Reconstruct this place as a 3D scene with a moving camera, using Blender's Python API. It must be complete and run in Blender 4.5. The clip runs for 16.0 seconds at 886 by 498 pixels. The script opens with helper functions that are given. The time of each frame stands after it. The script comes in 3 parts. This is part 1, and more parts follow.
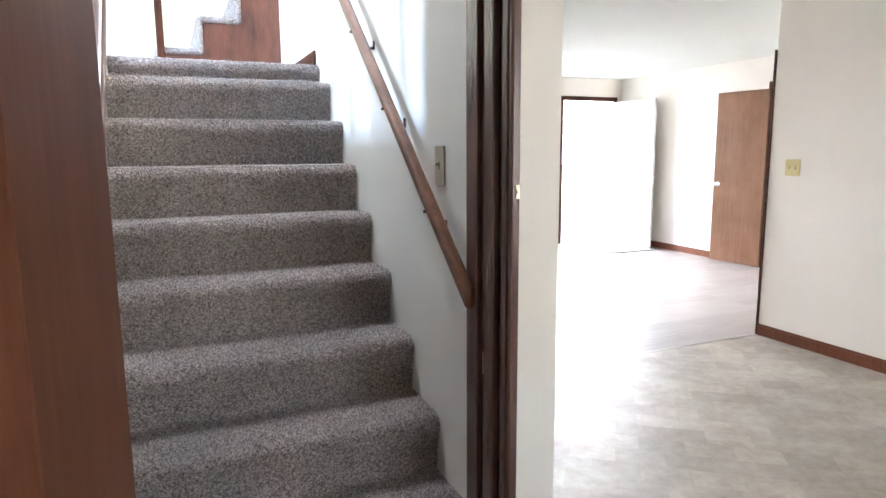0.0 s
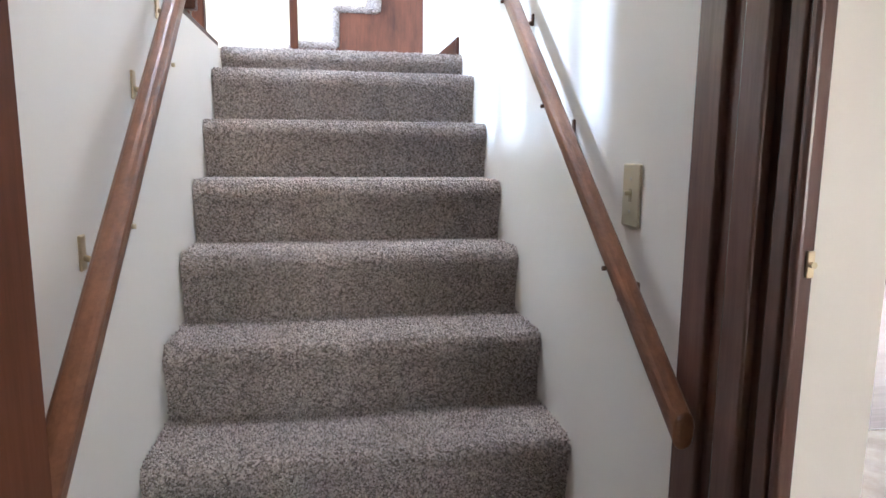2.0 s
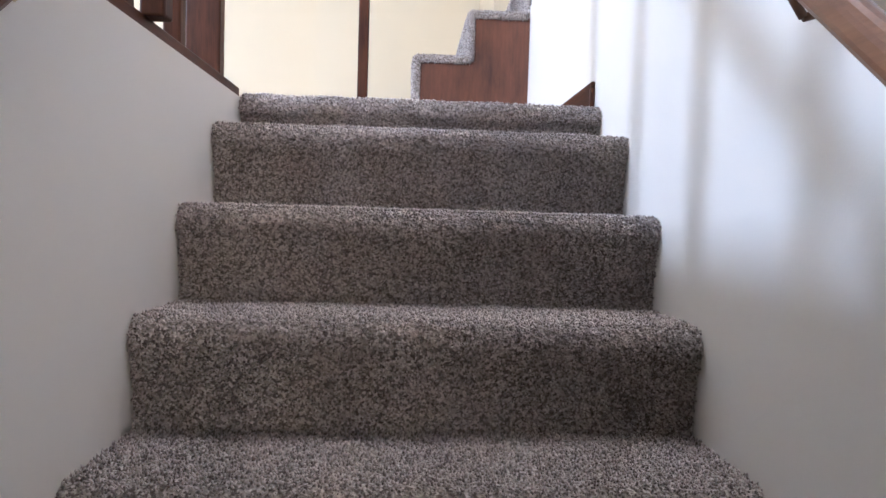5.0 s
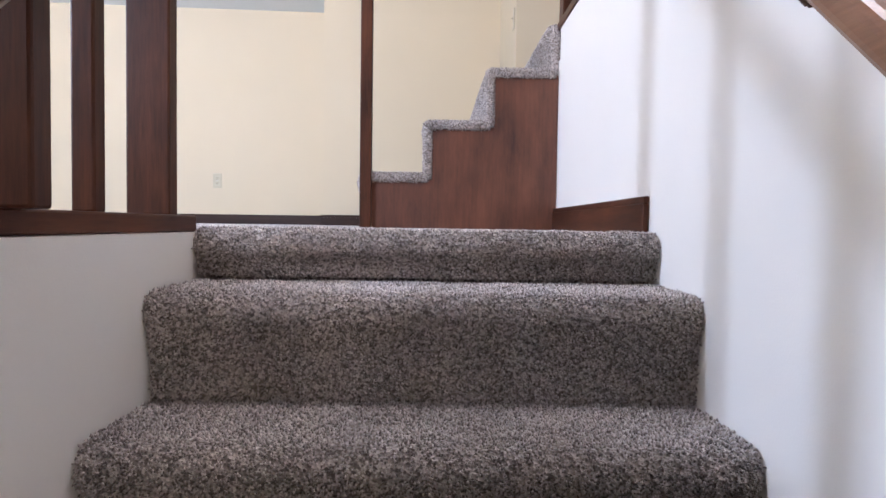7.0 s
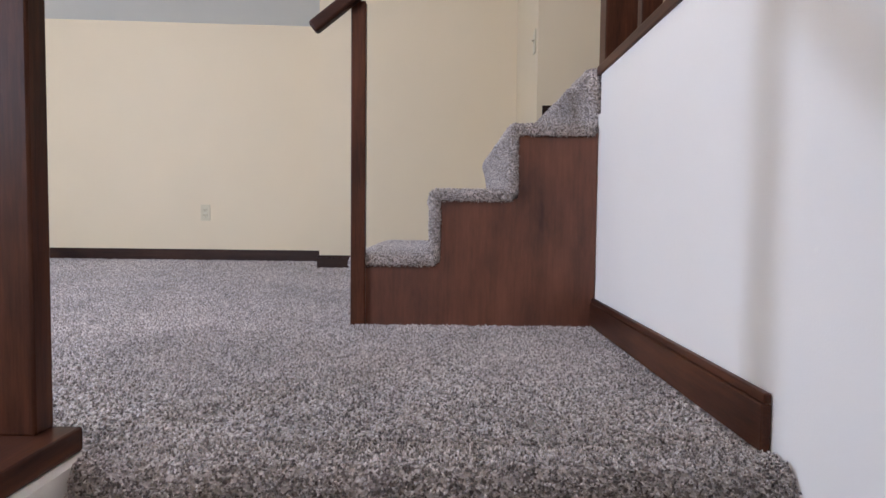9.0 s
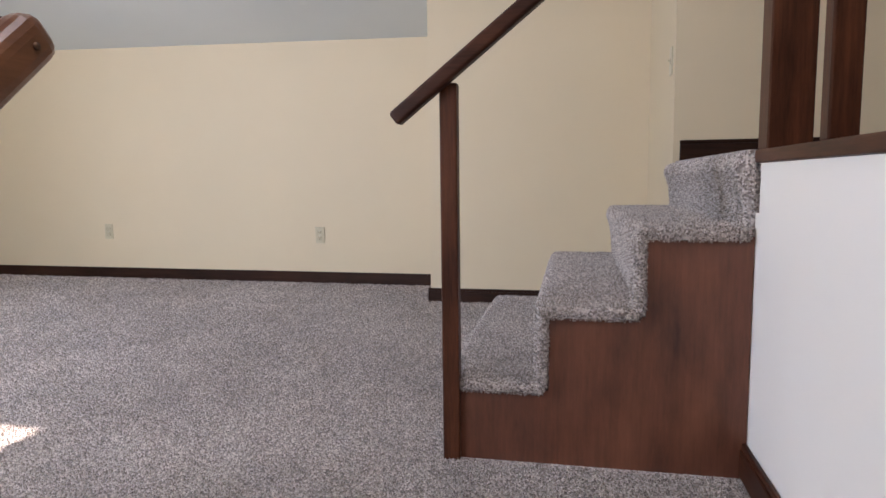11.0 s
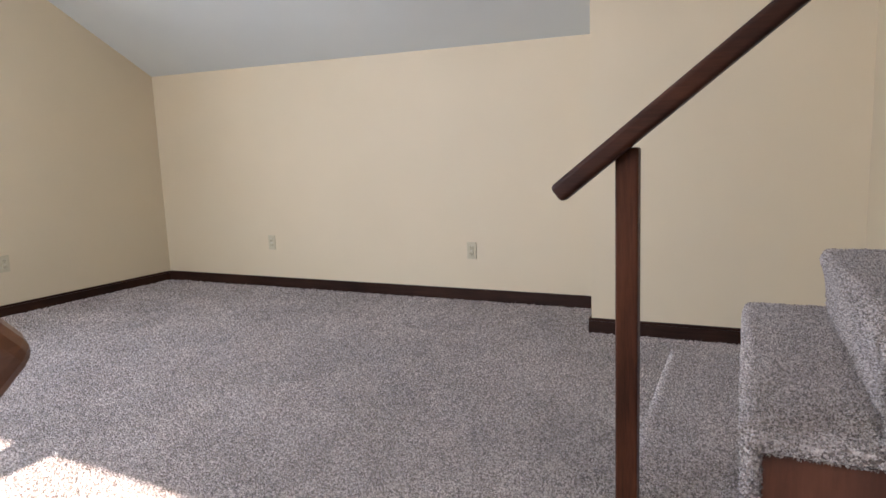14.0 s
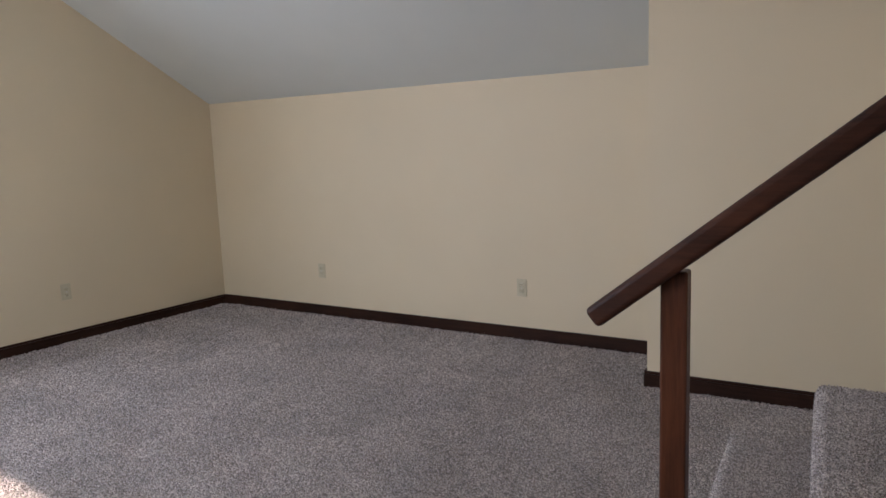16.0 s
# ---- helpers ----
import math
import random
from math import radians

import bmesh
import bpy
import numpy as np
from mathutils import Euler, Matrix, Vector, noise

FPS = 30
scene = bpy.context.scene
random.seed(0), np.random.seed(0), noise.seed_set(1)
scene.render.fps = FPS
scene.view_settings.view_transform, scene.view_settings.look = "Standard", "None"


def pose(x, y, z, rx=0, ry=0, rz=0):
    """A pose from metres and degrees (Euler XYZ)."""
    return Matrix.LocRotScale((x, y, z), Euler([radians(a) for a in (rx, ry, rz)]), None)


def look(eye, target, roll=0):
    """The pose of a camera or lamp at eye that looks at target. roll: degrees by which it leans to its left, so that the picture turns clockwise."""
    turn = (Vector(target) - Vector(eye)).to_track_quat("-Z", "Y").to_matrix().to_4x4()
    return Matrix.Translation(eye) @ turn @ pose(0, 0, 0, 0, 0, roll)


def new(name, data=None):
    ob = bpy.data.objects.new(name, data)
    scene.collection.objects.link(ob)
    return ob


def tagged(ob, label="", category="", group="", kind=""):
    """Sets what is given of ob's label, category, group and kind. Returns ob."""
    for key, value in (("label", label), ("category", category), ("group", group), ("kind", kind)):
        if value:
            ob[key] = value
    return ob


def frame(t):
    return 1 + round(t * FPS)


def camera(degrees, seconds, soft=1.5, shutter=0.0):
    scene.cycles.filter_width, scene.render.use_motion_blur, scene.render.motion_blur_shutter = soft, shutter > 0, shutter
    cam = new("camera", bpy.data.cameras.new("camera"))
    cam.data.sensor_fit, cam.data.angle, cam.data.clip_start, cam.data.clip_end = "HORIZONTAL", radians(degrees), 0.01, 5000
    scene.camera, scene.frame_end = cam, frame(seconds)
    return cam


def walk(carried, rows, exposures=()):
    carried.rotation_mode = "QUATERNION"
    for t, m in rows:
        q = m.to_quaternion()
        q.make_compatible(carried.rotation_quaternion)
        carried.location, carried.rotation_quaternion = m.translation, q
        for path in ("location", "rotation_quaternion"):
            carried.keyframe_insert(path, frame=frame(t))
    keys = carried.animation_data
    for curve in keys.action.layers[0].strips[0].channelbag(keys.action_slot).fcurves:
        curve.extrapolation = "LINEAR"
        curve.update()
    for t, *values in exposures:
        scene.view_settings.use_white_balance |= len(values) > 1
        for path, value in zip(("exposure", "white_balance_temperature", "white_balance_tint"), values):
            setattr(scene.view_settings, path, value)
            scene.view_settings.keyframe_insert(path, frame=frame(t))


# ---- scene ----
cam = camera(69.9, 16.0)
PATH = [
    (0, (-0.278, -0.09, 1.379), (0.498, 1.727, 1.072), -0.4),
    (0.5, (-0.26, 0.004, 1.377), (0.474, 1.838, 1.063), -0.2),
    (1, (-0.231, 0.192, 1.383), (0.473, 2.039, 1.076), -0.2),
    (1.5, (-0.179, 0.356, 1.393), (0.383, 2.251, 1.084), 0.0),
    (2, (-0.101, 0.537, 1.41), (0.249, 2.482, 1.109), 0.5),
    (2.5, (-0.084, 0.711, 1.413), (0.198, 2.668, 1.116), 0.6),
    (3, (-0.111, 0.926, 1.426), (0.183, 2.889, 1.181), 0.5),
    (3.5, (-0.091, 1.081, 1.43), (0.151, 3.057, 1.238), 0.6),
    (4, (-0.062, 1.225, 1.436), (0.099, 3.214, 1.302), 1.9),
    (6.5, (-0.039, 1.805, 1.718), (0.002, 3.804, 1.645), 0.7),
    (7, (-0.013, 1.884, 1.82), (0.013, 3.882, 1.746), 0.8),
    (7.5, (-0.028, 2.0, 1.873), (0.007, 3.998, 1.8), 0.7),
    (8, (-0.051, 2.118, 2.001), (0.006, 4.116, 1.931), 0.7),
    (8.5, (-0.036, 2.238, 2.062), (-0.007, 4.237, 1.983), 0.7),
    (11, (0.032, 2.711, 2.539), (-0.372, 4.657, 2.319), -0.7),
    (11.5, (0.035, 2.709, 2.586), (-0.614, 4.585, 2.344), -1.4),
    (12, (0.033, 2.71, 2.6), (-0.8, 4.513, 2.361), -2.3),
    (12.5, (0.015, 2.757, 2.614), (-0.848, 4.545, 2.375), -2.5),
    (13, (-0.018, 2.873, 2.629), (-0.872, 4.665, 2.379), -2.4),
    (13.5, (-0.063, 2.973, 2.73), (-0.936, 4.75, 2.442), -2.7),
    (14, (-0.069, 3.014, 2.763), (-0.926, 4.799, 2.488), -2.2),
    (14.5, (-0.05, 3.122, 2.796), (-0.933, 4.895, 2.519), -2.2),
    (15, (-0.03, 3.151, 2.897), (-0.996, 4.878, 2.608), -1.5),
    (15.5, (-0.053, 3.172, 2.95), (-1.064, 4.876, 2.68), -2.0),
    (16, (-0.068, 3.191, 2.965), (-1.092, 4.889, 2.704), -2.2),
]
EXPOSURES = [(0.0, 4.05, 5700, 13), (1.0, 4.15, 5750, 15), (1.5, 4.27, 5780, 16), (2.0, 4.04, 5800, 17), (2.5, 4.05, 5800, 18), (3.0, 3.62, 5880, 21), (3.5, 3.38, 5920, 21), (4.5, 3.16, 5980, 23), (6.5, 2.72, 6150, 26), (7.0, 2.66, 6220, 27), (8.5, 2.14, 6380, 27), (11.0, 2.04, 6750, 26), (12.5, 2.05, 6750, 26), (14.5, 2.0, 6700, 25), (15.0, 1.82, 6700, 25), (15.5, 1.5, 6700, 26), (16.0, 1.42, 6700, 25)]
walk(cam, [(t, look(eye, target, roll)) for t, eye, target, roll in PATH], EXPOSURES)

# ---- world, sun, large lights ----
SUN_EL = radians(35.2)
world = bpy.data.worlds.new("world")
scene.world = world
world.use_nodes = True
wn = world.node_tree.nodes
sky = wn.new("ShaderNodeTexSky")
sky.sky_type, sky.sun_disc = "NISHITA", False
sky.sun_elevation, sky.sun_rotation = SUN_EL, math.pi
world.node_tree.links.new(sky.outputs[0], wn["Background"].inputs[0])
wn["Background"].inputs[1].default_value = 0.06

sun_data = bpy.data.lights.new("sun", "SUN")
sun_data.energy, sun_data.angle, sun_data.color = 5.0, radians(0.6), (1.0, 0.93, 0.82)
sun = new("sun", sun_data)
sun.matrix_world = look((0, -20 * math.cos(SUN_EL), 20 * math.sin(SUN_EL)), (0, 0, 0))


def window_light(name, x, y, z, towards, w, h, power, colour):
    d = bpy.data.lights.new(name, "AREA")
    d.shape, d.size, d.size_y, d.energy, d.color = "RECTANGLE", w, h, power, colour
    ob = new(name, d)
    ob.matrix_world = look((x, y, z), towards)
    return ob


SKYLIGHT = (0.67, 0.83, 1.0)
window_light("skylight_west", -4.76, 2.95, 3.5, (0, 2.95, 3.0), 0.36, 0.55, 32, (0.57, 0.77, 1.0))
window_light("skylight_south", -2.33, 1.62, 3.1, (-4.1, 4.3, 1.9), 1.6, 1.4, 31, SKYLIGHT)
# added fill from an unseen roof opening, brightens the stair treads
window_light("fill_roof", 0.0, 2.85, 4.49, (0.0, 2.8499, 0.0), 0.66, 0.66, 6.0, (0.93, 0.97, 1.0))
window_light("skylight_entry", 5.42, 7.86, 1.05, (5.42, 0, 1.05), 0.86, 2.0, 0.95, (0.95, 1.0, 0.97))
# added fill in a hidden opening, brightens the front room
window_light("fill_front", 3.3, 7.86, 1.4, (3.3, 0, 1.4), 1.6, 1.2, 0.75, (0.97, 1.0, 0.98))
# added fill in an unseen opening, brightens the kitchen
window_light("fill_kitchen", 1.6, -2.46, 1.5, (1.6, 5, 1.5), 1.6, 1.1, 0.85, (0.98, 0.97, 0.86))


# ---- materials ----
def node_material(name, rough=0.6, metal=0.0):
    m = bpy.data.materials.new(name)
    m.use_nodes = True
    p = m.node_tree.nodes["Principled BSDF"]
    p.inputs["Roughness"].default_value = rough
    p.inputs["Metallic"].default_value = metal
    return m, m.node_tree.nodes, m.node_tree.links, p


def coords(nodes, links, scale=(1, 1, 1)):
    tc = nodes.new("ShaderNodeTexCoord")
    mp = nodes.new("ShaderNodeMapping")
    mp.inputs["Scale"].default_value = scale
    links.new(tc.outputs["Object"], mp.inputs[0])
    return mp.outputs[0]


def noise_tex(nodes, links, vec, scale, detail=4.0, rough=0.55):
    n = nodes.new("ShaderNodeTexNoise")
    n.inputs["Scale"].default_value = scale
    n.inputs["Detail"].default_value = detail
    n.inputs["Roughness"].default_value = rough
    links.new(vec, n.inputs["Vector"])
    return n.outputs[0]


def ramp(nodes, links, fac, stops):
    r = nodes.new("ShaderNodeValToRGB")
    e = r.color_ramp.elements
    while len(e) < len(stops):
        e.new(0.5)
    for el, (pos, c) in zip(e, stops):
        el.position, el.color = pos, (*c, 1)
    links.new(fac, r.inputs[0])
    return r.outputs[0]


def mix(nodes, links, fac, a, b, mode="MIX"):
    n = nodes.new("ShaderNodeMix")
    n.data_type, n.blend_type = "RGBA", mode
    if isinstance(fac, float):
        n.inputs[0].default_value = fac
    else:
        links.new(fac, n.inputs[0])
    for sock, v in ((n.inputs[6], a), (n.inputs[7], b)):
        if isinstance(v, tuple):
            sock.default_value = (*v, 1)
        else:
            links.new(v, sock)
    return n.outputs[2]


def bump(nodes, links, p, height, strength, distance):
    b = nodes.new("ShaderNodeBump")
    b.inputs["Strength"].default_value = strength
    b.inputs["Distance"].default_value = distance
    links.new(height, b.inputs["Height"])
    links.new(b.outputs[0], p.inputs["Normal"])
    return b


def paint(name, colour, rough=0.6):
    """Rolled wall paint: faint orange peel and slow unevenness."""
    m, n, l, p = node_material(name, rough)
    v = coords(n, l)
    slow = noise_tex(n, l, v, 1.3, 3)
    lo = tuple(c * 0.955 for c in colour)
    l.new(ramp(n, l, slow, [(0.3, lo), (0.7, colour)]), p.inputs["Base Color"])
    bump(n, l, p, noise_tex(n, l, v, 260, 2), 0.10, 0.002)
    return m


def stained_wood(name, dark, mid, light, axis="z", rough=0.40, coat=0.03, spec=0.17):
    """Stained, varnished wood with grain along one axis."""
    m, n, l, p = node_material(name, rough)
    sc = {"x": (1.2, 16, 16), "y": (16, 1.2, 16), "z": (16, 16, 1.2)}[axis]
    v = coords(n, l, sc)
    grain = noise_tex(n, l, v, 2.2, 8, 0.6)
    fine = noise_tex(n, l, v, 11, 4, 0.7)
    slow = noise_tex(n, l, coords(n, l), 3.0, 3)
    base = ramp(n, l, grain, [(0.28, dark), (0.5, mid), (0.75, light)])
    base = mix(n, l, 0.30, base, ramp(n, l, fine, [(0.35, dark), (0.65, light)]))
    base = mix(n, l, 0.35, base, ramp(n, l, slow, [(0.35, dark), (0.7, light)]))
    l.new(base, p.inputs["Base Color"])
    p.inputs["Coat Weight"].default_value = coat
    p.inputs["Specular IOR Level"].default_value = spec
    p.inputs["Coat Roughness"].default_value = 0.2
    bump(n, l, p, fine, 0.12, 0.002)
    return m


def carpet_material(name, tufted):
    """Cut-pile carpet of mixed brown, grey and cream yarns; tufted: each tuft is a piece of mesh with a yarn colour of its own."""
    m, n, l, p = node_material(name, 0.95)
    v = coords(n, l)
    cells = n.new("ShaderNodeTexVoronoi")
    cells.inputs["Scale"].default_value = 190
    l.new(v, cells.inputs["Vector"])
    if tufted:
        pick = n.new("ShaderNodeNewGeometry").outputs["Random Per Island"]
    else:
        sep = n.new("ShaderNodeSeparateColor")
        l.new(cells.outputs["Color"], sep.inputs[0])
        pick = sep.outputs[0]
    yarn = ramp(n, l, pick, YARN)
    nap = ramp(n, l, noise_tex(n, l, v, 1.7, 4), [(0.38, (0.88, 0.875, 0.87)), (0.60, (1.08, 1.075, 1.07))])
    brushed = noise_tex(n, l, coords(n, l, (3.0, 1.4, 1)), 3.1, 3, 0.5)
    nap = mix(n, l, 1.0, nap, ramp(n, l, brushed, [(0.42, (0.94, 0.935, 0.93)), (0.58, (1.05, 1.05, 1.045))]), "MULTIPLY")
    l.new(mix(n, l, 1.0, yarn, nap, "MULTIPLY"), p.inputs["Base Color"])
    p.inputs["Sheen Weight"].default_value = 0.35
    p.inputs["Sheen Roughness"].default_value = 0.45
    if tufted:
        bump(n, l, p, noise_tex(n, l, v, 500, 2), 0.4, 0.002)
    else:
        add = n.new("ShaderNodeMath")
        add.operation = "ADD"
        l.new(cells.outputs["Distance"], add.inputs[0])
        l.new(noise_tex(n, l, v, 120, 3), add.inputs[1])
        bump(n, l, p, add.outputs[0], 0.9, 0.006)
    return m


def vinyl_material():
    """Mottled stone-look sheet vinyl in large faint tiles."""
    m, n, l, p = node_material("vinyl_floor", 0.5)
    p.inputs["Specular IOR Level"].default_value = 0.3
    v = coords(n, l)
    big = noise_tex(n, l, v, 2.4, 6, 0.65)
    small = noise_tex(n, l, v, 16, 5, 0.7)
    base = ramp(n, l, big, [(0.32, (0.21, 0.173, 0.130)), (0.5, (0.32, 0.28, 0.222)), (0.68, (0.42, 0.38, 0.32))])
    base = mix(n, l, 0.35, base, ramp(n, l, small, [(0.3, (0.21, 0.165, 0.12)), (0.7, (0.43, 0.395, 0.34))]))
    br = n.new("ShaderNodeTexBrick")
    br.offset = 0.5
    br.inputs["Scale"].default_value = 1.0
    br.inputs["Brick Width"].default_value = 0.21
    br.inputs["Row Height"].default_value = 0.14
    br.inputs["Mortar Size"].default_value = 0.002
    br.inputs["Color1"].default_value = (0.82, 0.82, 0.81, 1)
    br.inputs["Color2"].default_value = (1.08, 1.07, 1.05, 1)
    br.inputs["Mortar"].default_value = (0.93, 0.92, 0.90, 1)
    turn = n.new("ShaderNodeMapping")
    turn.inputs["Rotation"].default_value = (0, 0, radians(38))
    l.new(v, turn.inputs["Vector"])
    l.new(turn.outputs[0], br.inputs["Vector"])
    l.new(mix(n, l, 1.0, base, br.outputs[0], "MULTIPLY"), p.inputs["Base Color"])
    bump(n, l, p, small, 0.08, 0.002)
    return m


def laminate_material():
    """Greyed oak laminate, boards along x."""
    m, n, l, p = node_material("laminate_floor", 0.45)
    p.inputs["Specular IOR Level"].default_value = 0.3
    v = coords(n, l)
    br = n.new("ShaderNodeTexBrick")
    br.offset = 0.37
    br.inputs["Scale"].default_value = 1.0
    br.inputs["Brick Width"].default_value = 1.2
    br.inputs["Row Height"].default_value = 0.15
    br.inputs["Mortar Size"].default_value = 0.0015
    br.inputs["Color1"].default_value = (0.185, 0.158, 0.143, 1)
    br.inputs["Color2"].default_value = (0.26, 0.23, 0.21, 1)
    br.inputs["Mortar"].default_value = (0.20, 0.165, 0.14, 1)
    l.new(v, br.inputs["Vector"])
    grain = noise_tex(n, l, coords(n, l, (1, 14, 1)), 3.0, 7, 0.65)
    l.new(mix(n, l, 0.4, br.outputs[0], ramp(n, l, grain, [(0.3, (0.165, 0.135, 0.12)), (0.7, (0.33, 0.29, 0.26))])), p.inputs["Base Color"])
    bump(n, l, p, grain, 0.08, 0.002)
    return m


def plain(name, colour, rough=0.4, metal=0.0):
    m, n, l, p = node_material(name, rough, metal)
    v = coords(n, l)
    l.new(ramp(n, l, noise_tex(n, l, v, 14, 4), [(0.3, tuple(c * 0.92 for c in colour)), (0.7, colour)]), p.inputs["Base Color"])
    return m


CREAM = paint("cream_wall_paint", (0.625, 0.513, 0.346))
WHITE = paint("off_white_wall_paint", (0.84, 0.785, 0.71))
CEIL = paint("flat_ceiling_paint", (0.60, 0.61, 0.56), 0.85)
YARN = [(0.0, (0.165, 0.129, 0.110)), (0.30, (0.285, 0.229, 0.198)), (0.44, (0.435, 0.364, 0.321)), (0.72, (0.56, 0.478, 0.428)), (0.82, (0.69, 0.605, 0.552)), (1.0, (0.76, 0.675, 0.625))]
CARPET = carpet_material("pile_carpet", False)
TUFTS = carpet_material("pile_carpet_tufts", True)
VINYL = vinyl_material()
LAMINATE = laminate_material()
D, MI, LI = (0.013, 0.0047, 0.003), (0.060, 0.0190, 0.0092), (0.155, 0.051, 0.0225)
WOOD_X = stained_wood("dark_stained_wood_x", D, MI, LI, "x")
WOOD_Y = stained_wood("dark_stained_wood_y", D, MI, LI, "y")
WOOD_Z = stained_wood("dark_stained_wood_z", D, MI, LI, "z")
def cloudy_wood(name):
    """Plywood with uneven red-brown stain."""
    m, n, l, p = node_material(name, 0.42)
    cloud = noise_tex(n, l, coords(n, l, (6, 6, 2.2)), 1.6, 5, 0.6)
    fine = noise_tex(n, l, coords(n, l, (40, 40, 3)), 2.0, 6, 0.65)
    base = ramp(n, l, cloud, [(0.30, (0.040, 0.014, 0.009)), (0.5, (0.120, 0.040, 0.021)), (0.72, (0.190, 0.068, 0.036))])
    base = mix(n, l, 0.22, base, ramp(n, l, fine, [(0.35, (0.045, 0.017, 0.010)), (0.65, (0.20, 0.075, 0.040))]))
    l.new(base, p.inputs["Base Color"])
    bump(n, l, p, fine, 0.06, 0.001)
    return m


BASEWOOD_X = stained_wood("black_brown_base_x", (0.010, 0.004, 0.003), (0.027, 0.0105, 0.0065), (0.055, 0.022, 0.012), "x")
BASEWOOD_Y = stained_wood("black_brown_base_y", (0.010, 0.004, 0.003), (0.027, 0.0105, 0.0065), (0.055, 0.022, 0.012), "y")
DARKRAIL = stained_wood("dark_rail_wood", (0.009, 0.0036, 0.0025), (0.036, 0.0120, 0.0063), (0.095, 0.032, 0.015), "x", 0.45)
PLYWOOD = cloudy_wood("stained_plywood")
RAILWOOD = stained_wood("stained_rail_wood", (0.095, 0.035, 0.016), (0.195, 0.078, 0.036), (0.30, 0.128, 0.062), "y", 0.30, 0.2, 0.4)
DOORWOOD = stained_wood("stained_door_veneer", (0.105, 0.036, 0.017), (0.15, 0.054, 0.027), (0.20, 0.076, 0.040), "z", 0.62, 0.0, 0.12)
OAKDOOR = stained_wood("brown_door_veneer", (0.17, 0.085, 0.045), (0.235, 0.125, 0.07), (0.29, 0.165, 0.10), "z", 0.4, 0.1)
BRASS = plain("pale_brass", (0.74, 0.62, 0.42), 0.32, 0.8)
CASING = stained_wood("stained_casing_wood", (0.075, 0.034, 0.026), (0.12, 0.056, 0.042), (0.17, 0.082, 0.062), "z", 0.25, 0.5, 0.5)
BRONZE = plain("dark_bronze", (0.16, 0.085, 0.05), 0.42, 0.6)
STEEL = plain("satin_steel", (0.60, 0.58, 0.55), 0.35, 1.0)
IVORY = plain("ivory_plastic", (0.51, 0.445, 0.305), 0.35)
IVORY_Y = plain("yellowed_ivory_plastic", (0.66, 0.55, 0.25), 0.35)
# the plate's ivory with the shade of the toggle slot put into its colour
IVORY_D = plain("shaded_ivory_plastic", (0.30, 0.25, 0.16), 0.5)
SLOT = plain("dark_slot", (0.03, 0.027, 0.024), 0.6)
WHITEDOOR = plain("white_door_paint", (0.82, 0.82, 0.80), 0.4)
RUBBER = plain("grey_door_mat", (0.20, 0.19, 0.18), 0.85)
CONCRETE = plain("concrete_step", (0.45, 0.44, 0.41), 0.8)


# ---- building helpers ----
def box(bm, x0, x1, y0, y1, z0, z1, bevel=0.0, seg=1):
    vs = [bm.verts.new((x, y, z)) for x in (x0, x1) for y in (y0, y1) for z in (z0, z1)]
    fs = [(0, 1, 3, 2), (4, 6, 7, 5), (0, 4, 5, 1), (2, 3, 7, 6), (0, 2, 6, 4), (1, 5, 7, 3)]
    faces = [bm.faces.new([vs[i] for i in f]) for f in fs]
    if bevel:
        es = list({e for f in faces for e in f.edges})
        bmesh.ops.bevel(bm, geom=es, offset=bevel, segments=seg, affect="EDGES", profile=0.5)


def cyl(bm, p0, p1, r0, r1=None, n=16):
    p0, p1 = Vector(p0), Vector(p1)
    r1 = r0 if r1 is None else r1
    m = Matrix.Translation((p0 + p1) / 2) @ (p1 - p0).to_track_quat("Z", "Y").to_matrix().to_4x4()
    bmesh.ops.create_cone(bm, cap_ends=True, segments=n, radius1=r0, radius2=r1, depth=(p1 - p0).length, matrix=m)


def sphere(bm, c, r, sx=1, sy=1, sz=1):
    bmesh.ops.create_uvsphere(bm, u_segments=16, v_segments=10, radius=r, matrix=Matrix.Translation(c) @ Matrix.Diagonal((sx, sy, sz, 1)))


def solid(name, bm, material, smooth=False):
    bmesh.ops.recalc_face_normals(bm, faces=bm.faces)
    me = bpy.data.meshes.new(name)
    bm.to_mesh(me)
    bm.free()
    me.materials.append(material)
    if smooth:
        for p in me.polygons:
            p.use_smooth = True
    return new(name, me)


def part(name, bm, material, parent, label="", smooth=False):
    ob = solid(name, bm, material, smooth)
    ob.parent = parent
    if label:
        ob["label"] = label
    return ob


def boxed(name, boxes, material, label="", category="", bevel=0.0):
    bm = bmesh.new()
    for b in boxes:
        box(bm, *b, bevel)
    return tagged(solid(name, bm, material), label, category, kind="structure")


def thing(name, label, category, at=(0, 0, 0), group=""):
    ob = new(name)
    ob.location = at
    bpy.context.view_layer.update()
    return tagged(ob, label, category, group)


def local(ob_bm, at):
    bmesh.ops.translate(ob_bm, verts=ob_bm.verts, vec=-Vector(at))
    return ob_bm


BLOB = np.array([(0, 0, 1.0), (1, 0, 0.32), (-0.5, 0.87, 0.32), (-0.5, -0.87, 0.32)])
BLOB_F = np.array([(0, 1, 2), (0, 2, 3), (0, 3, 1), (3, 2, 1)])
rng = np.random.default_rng(4)


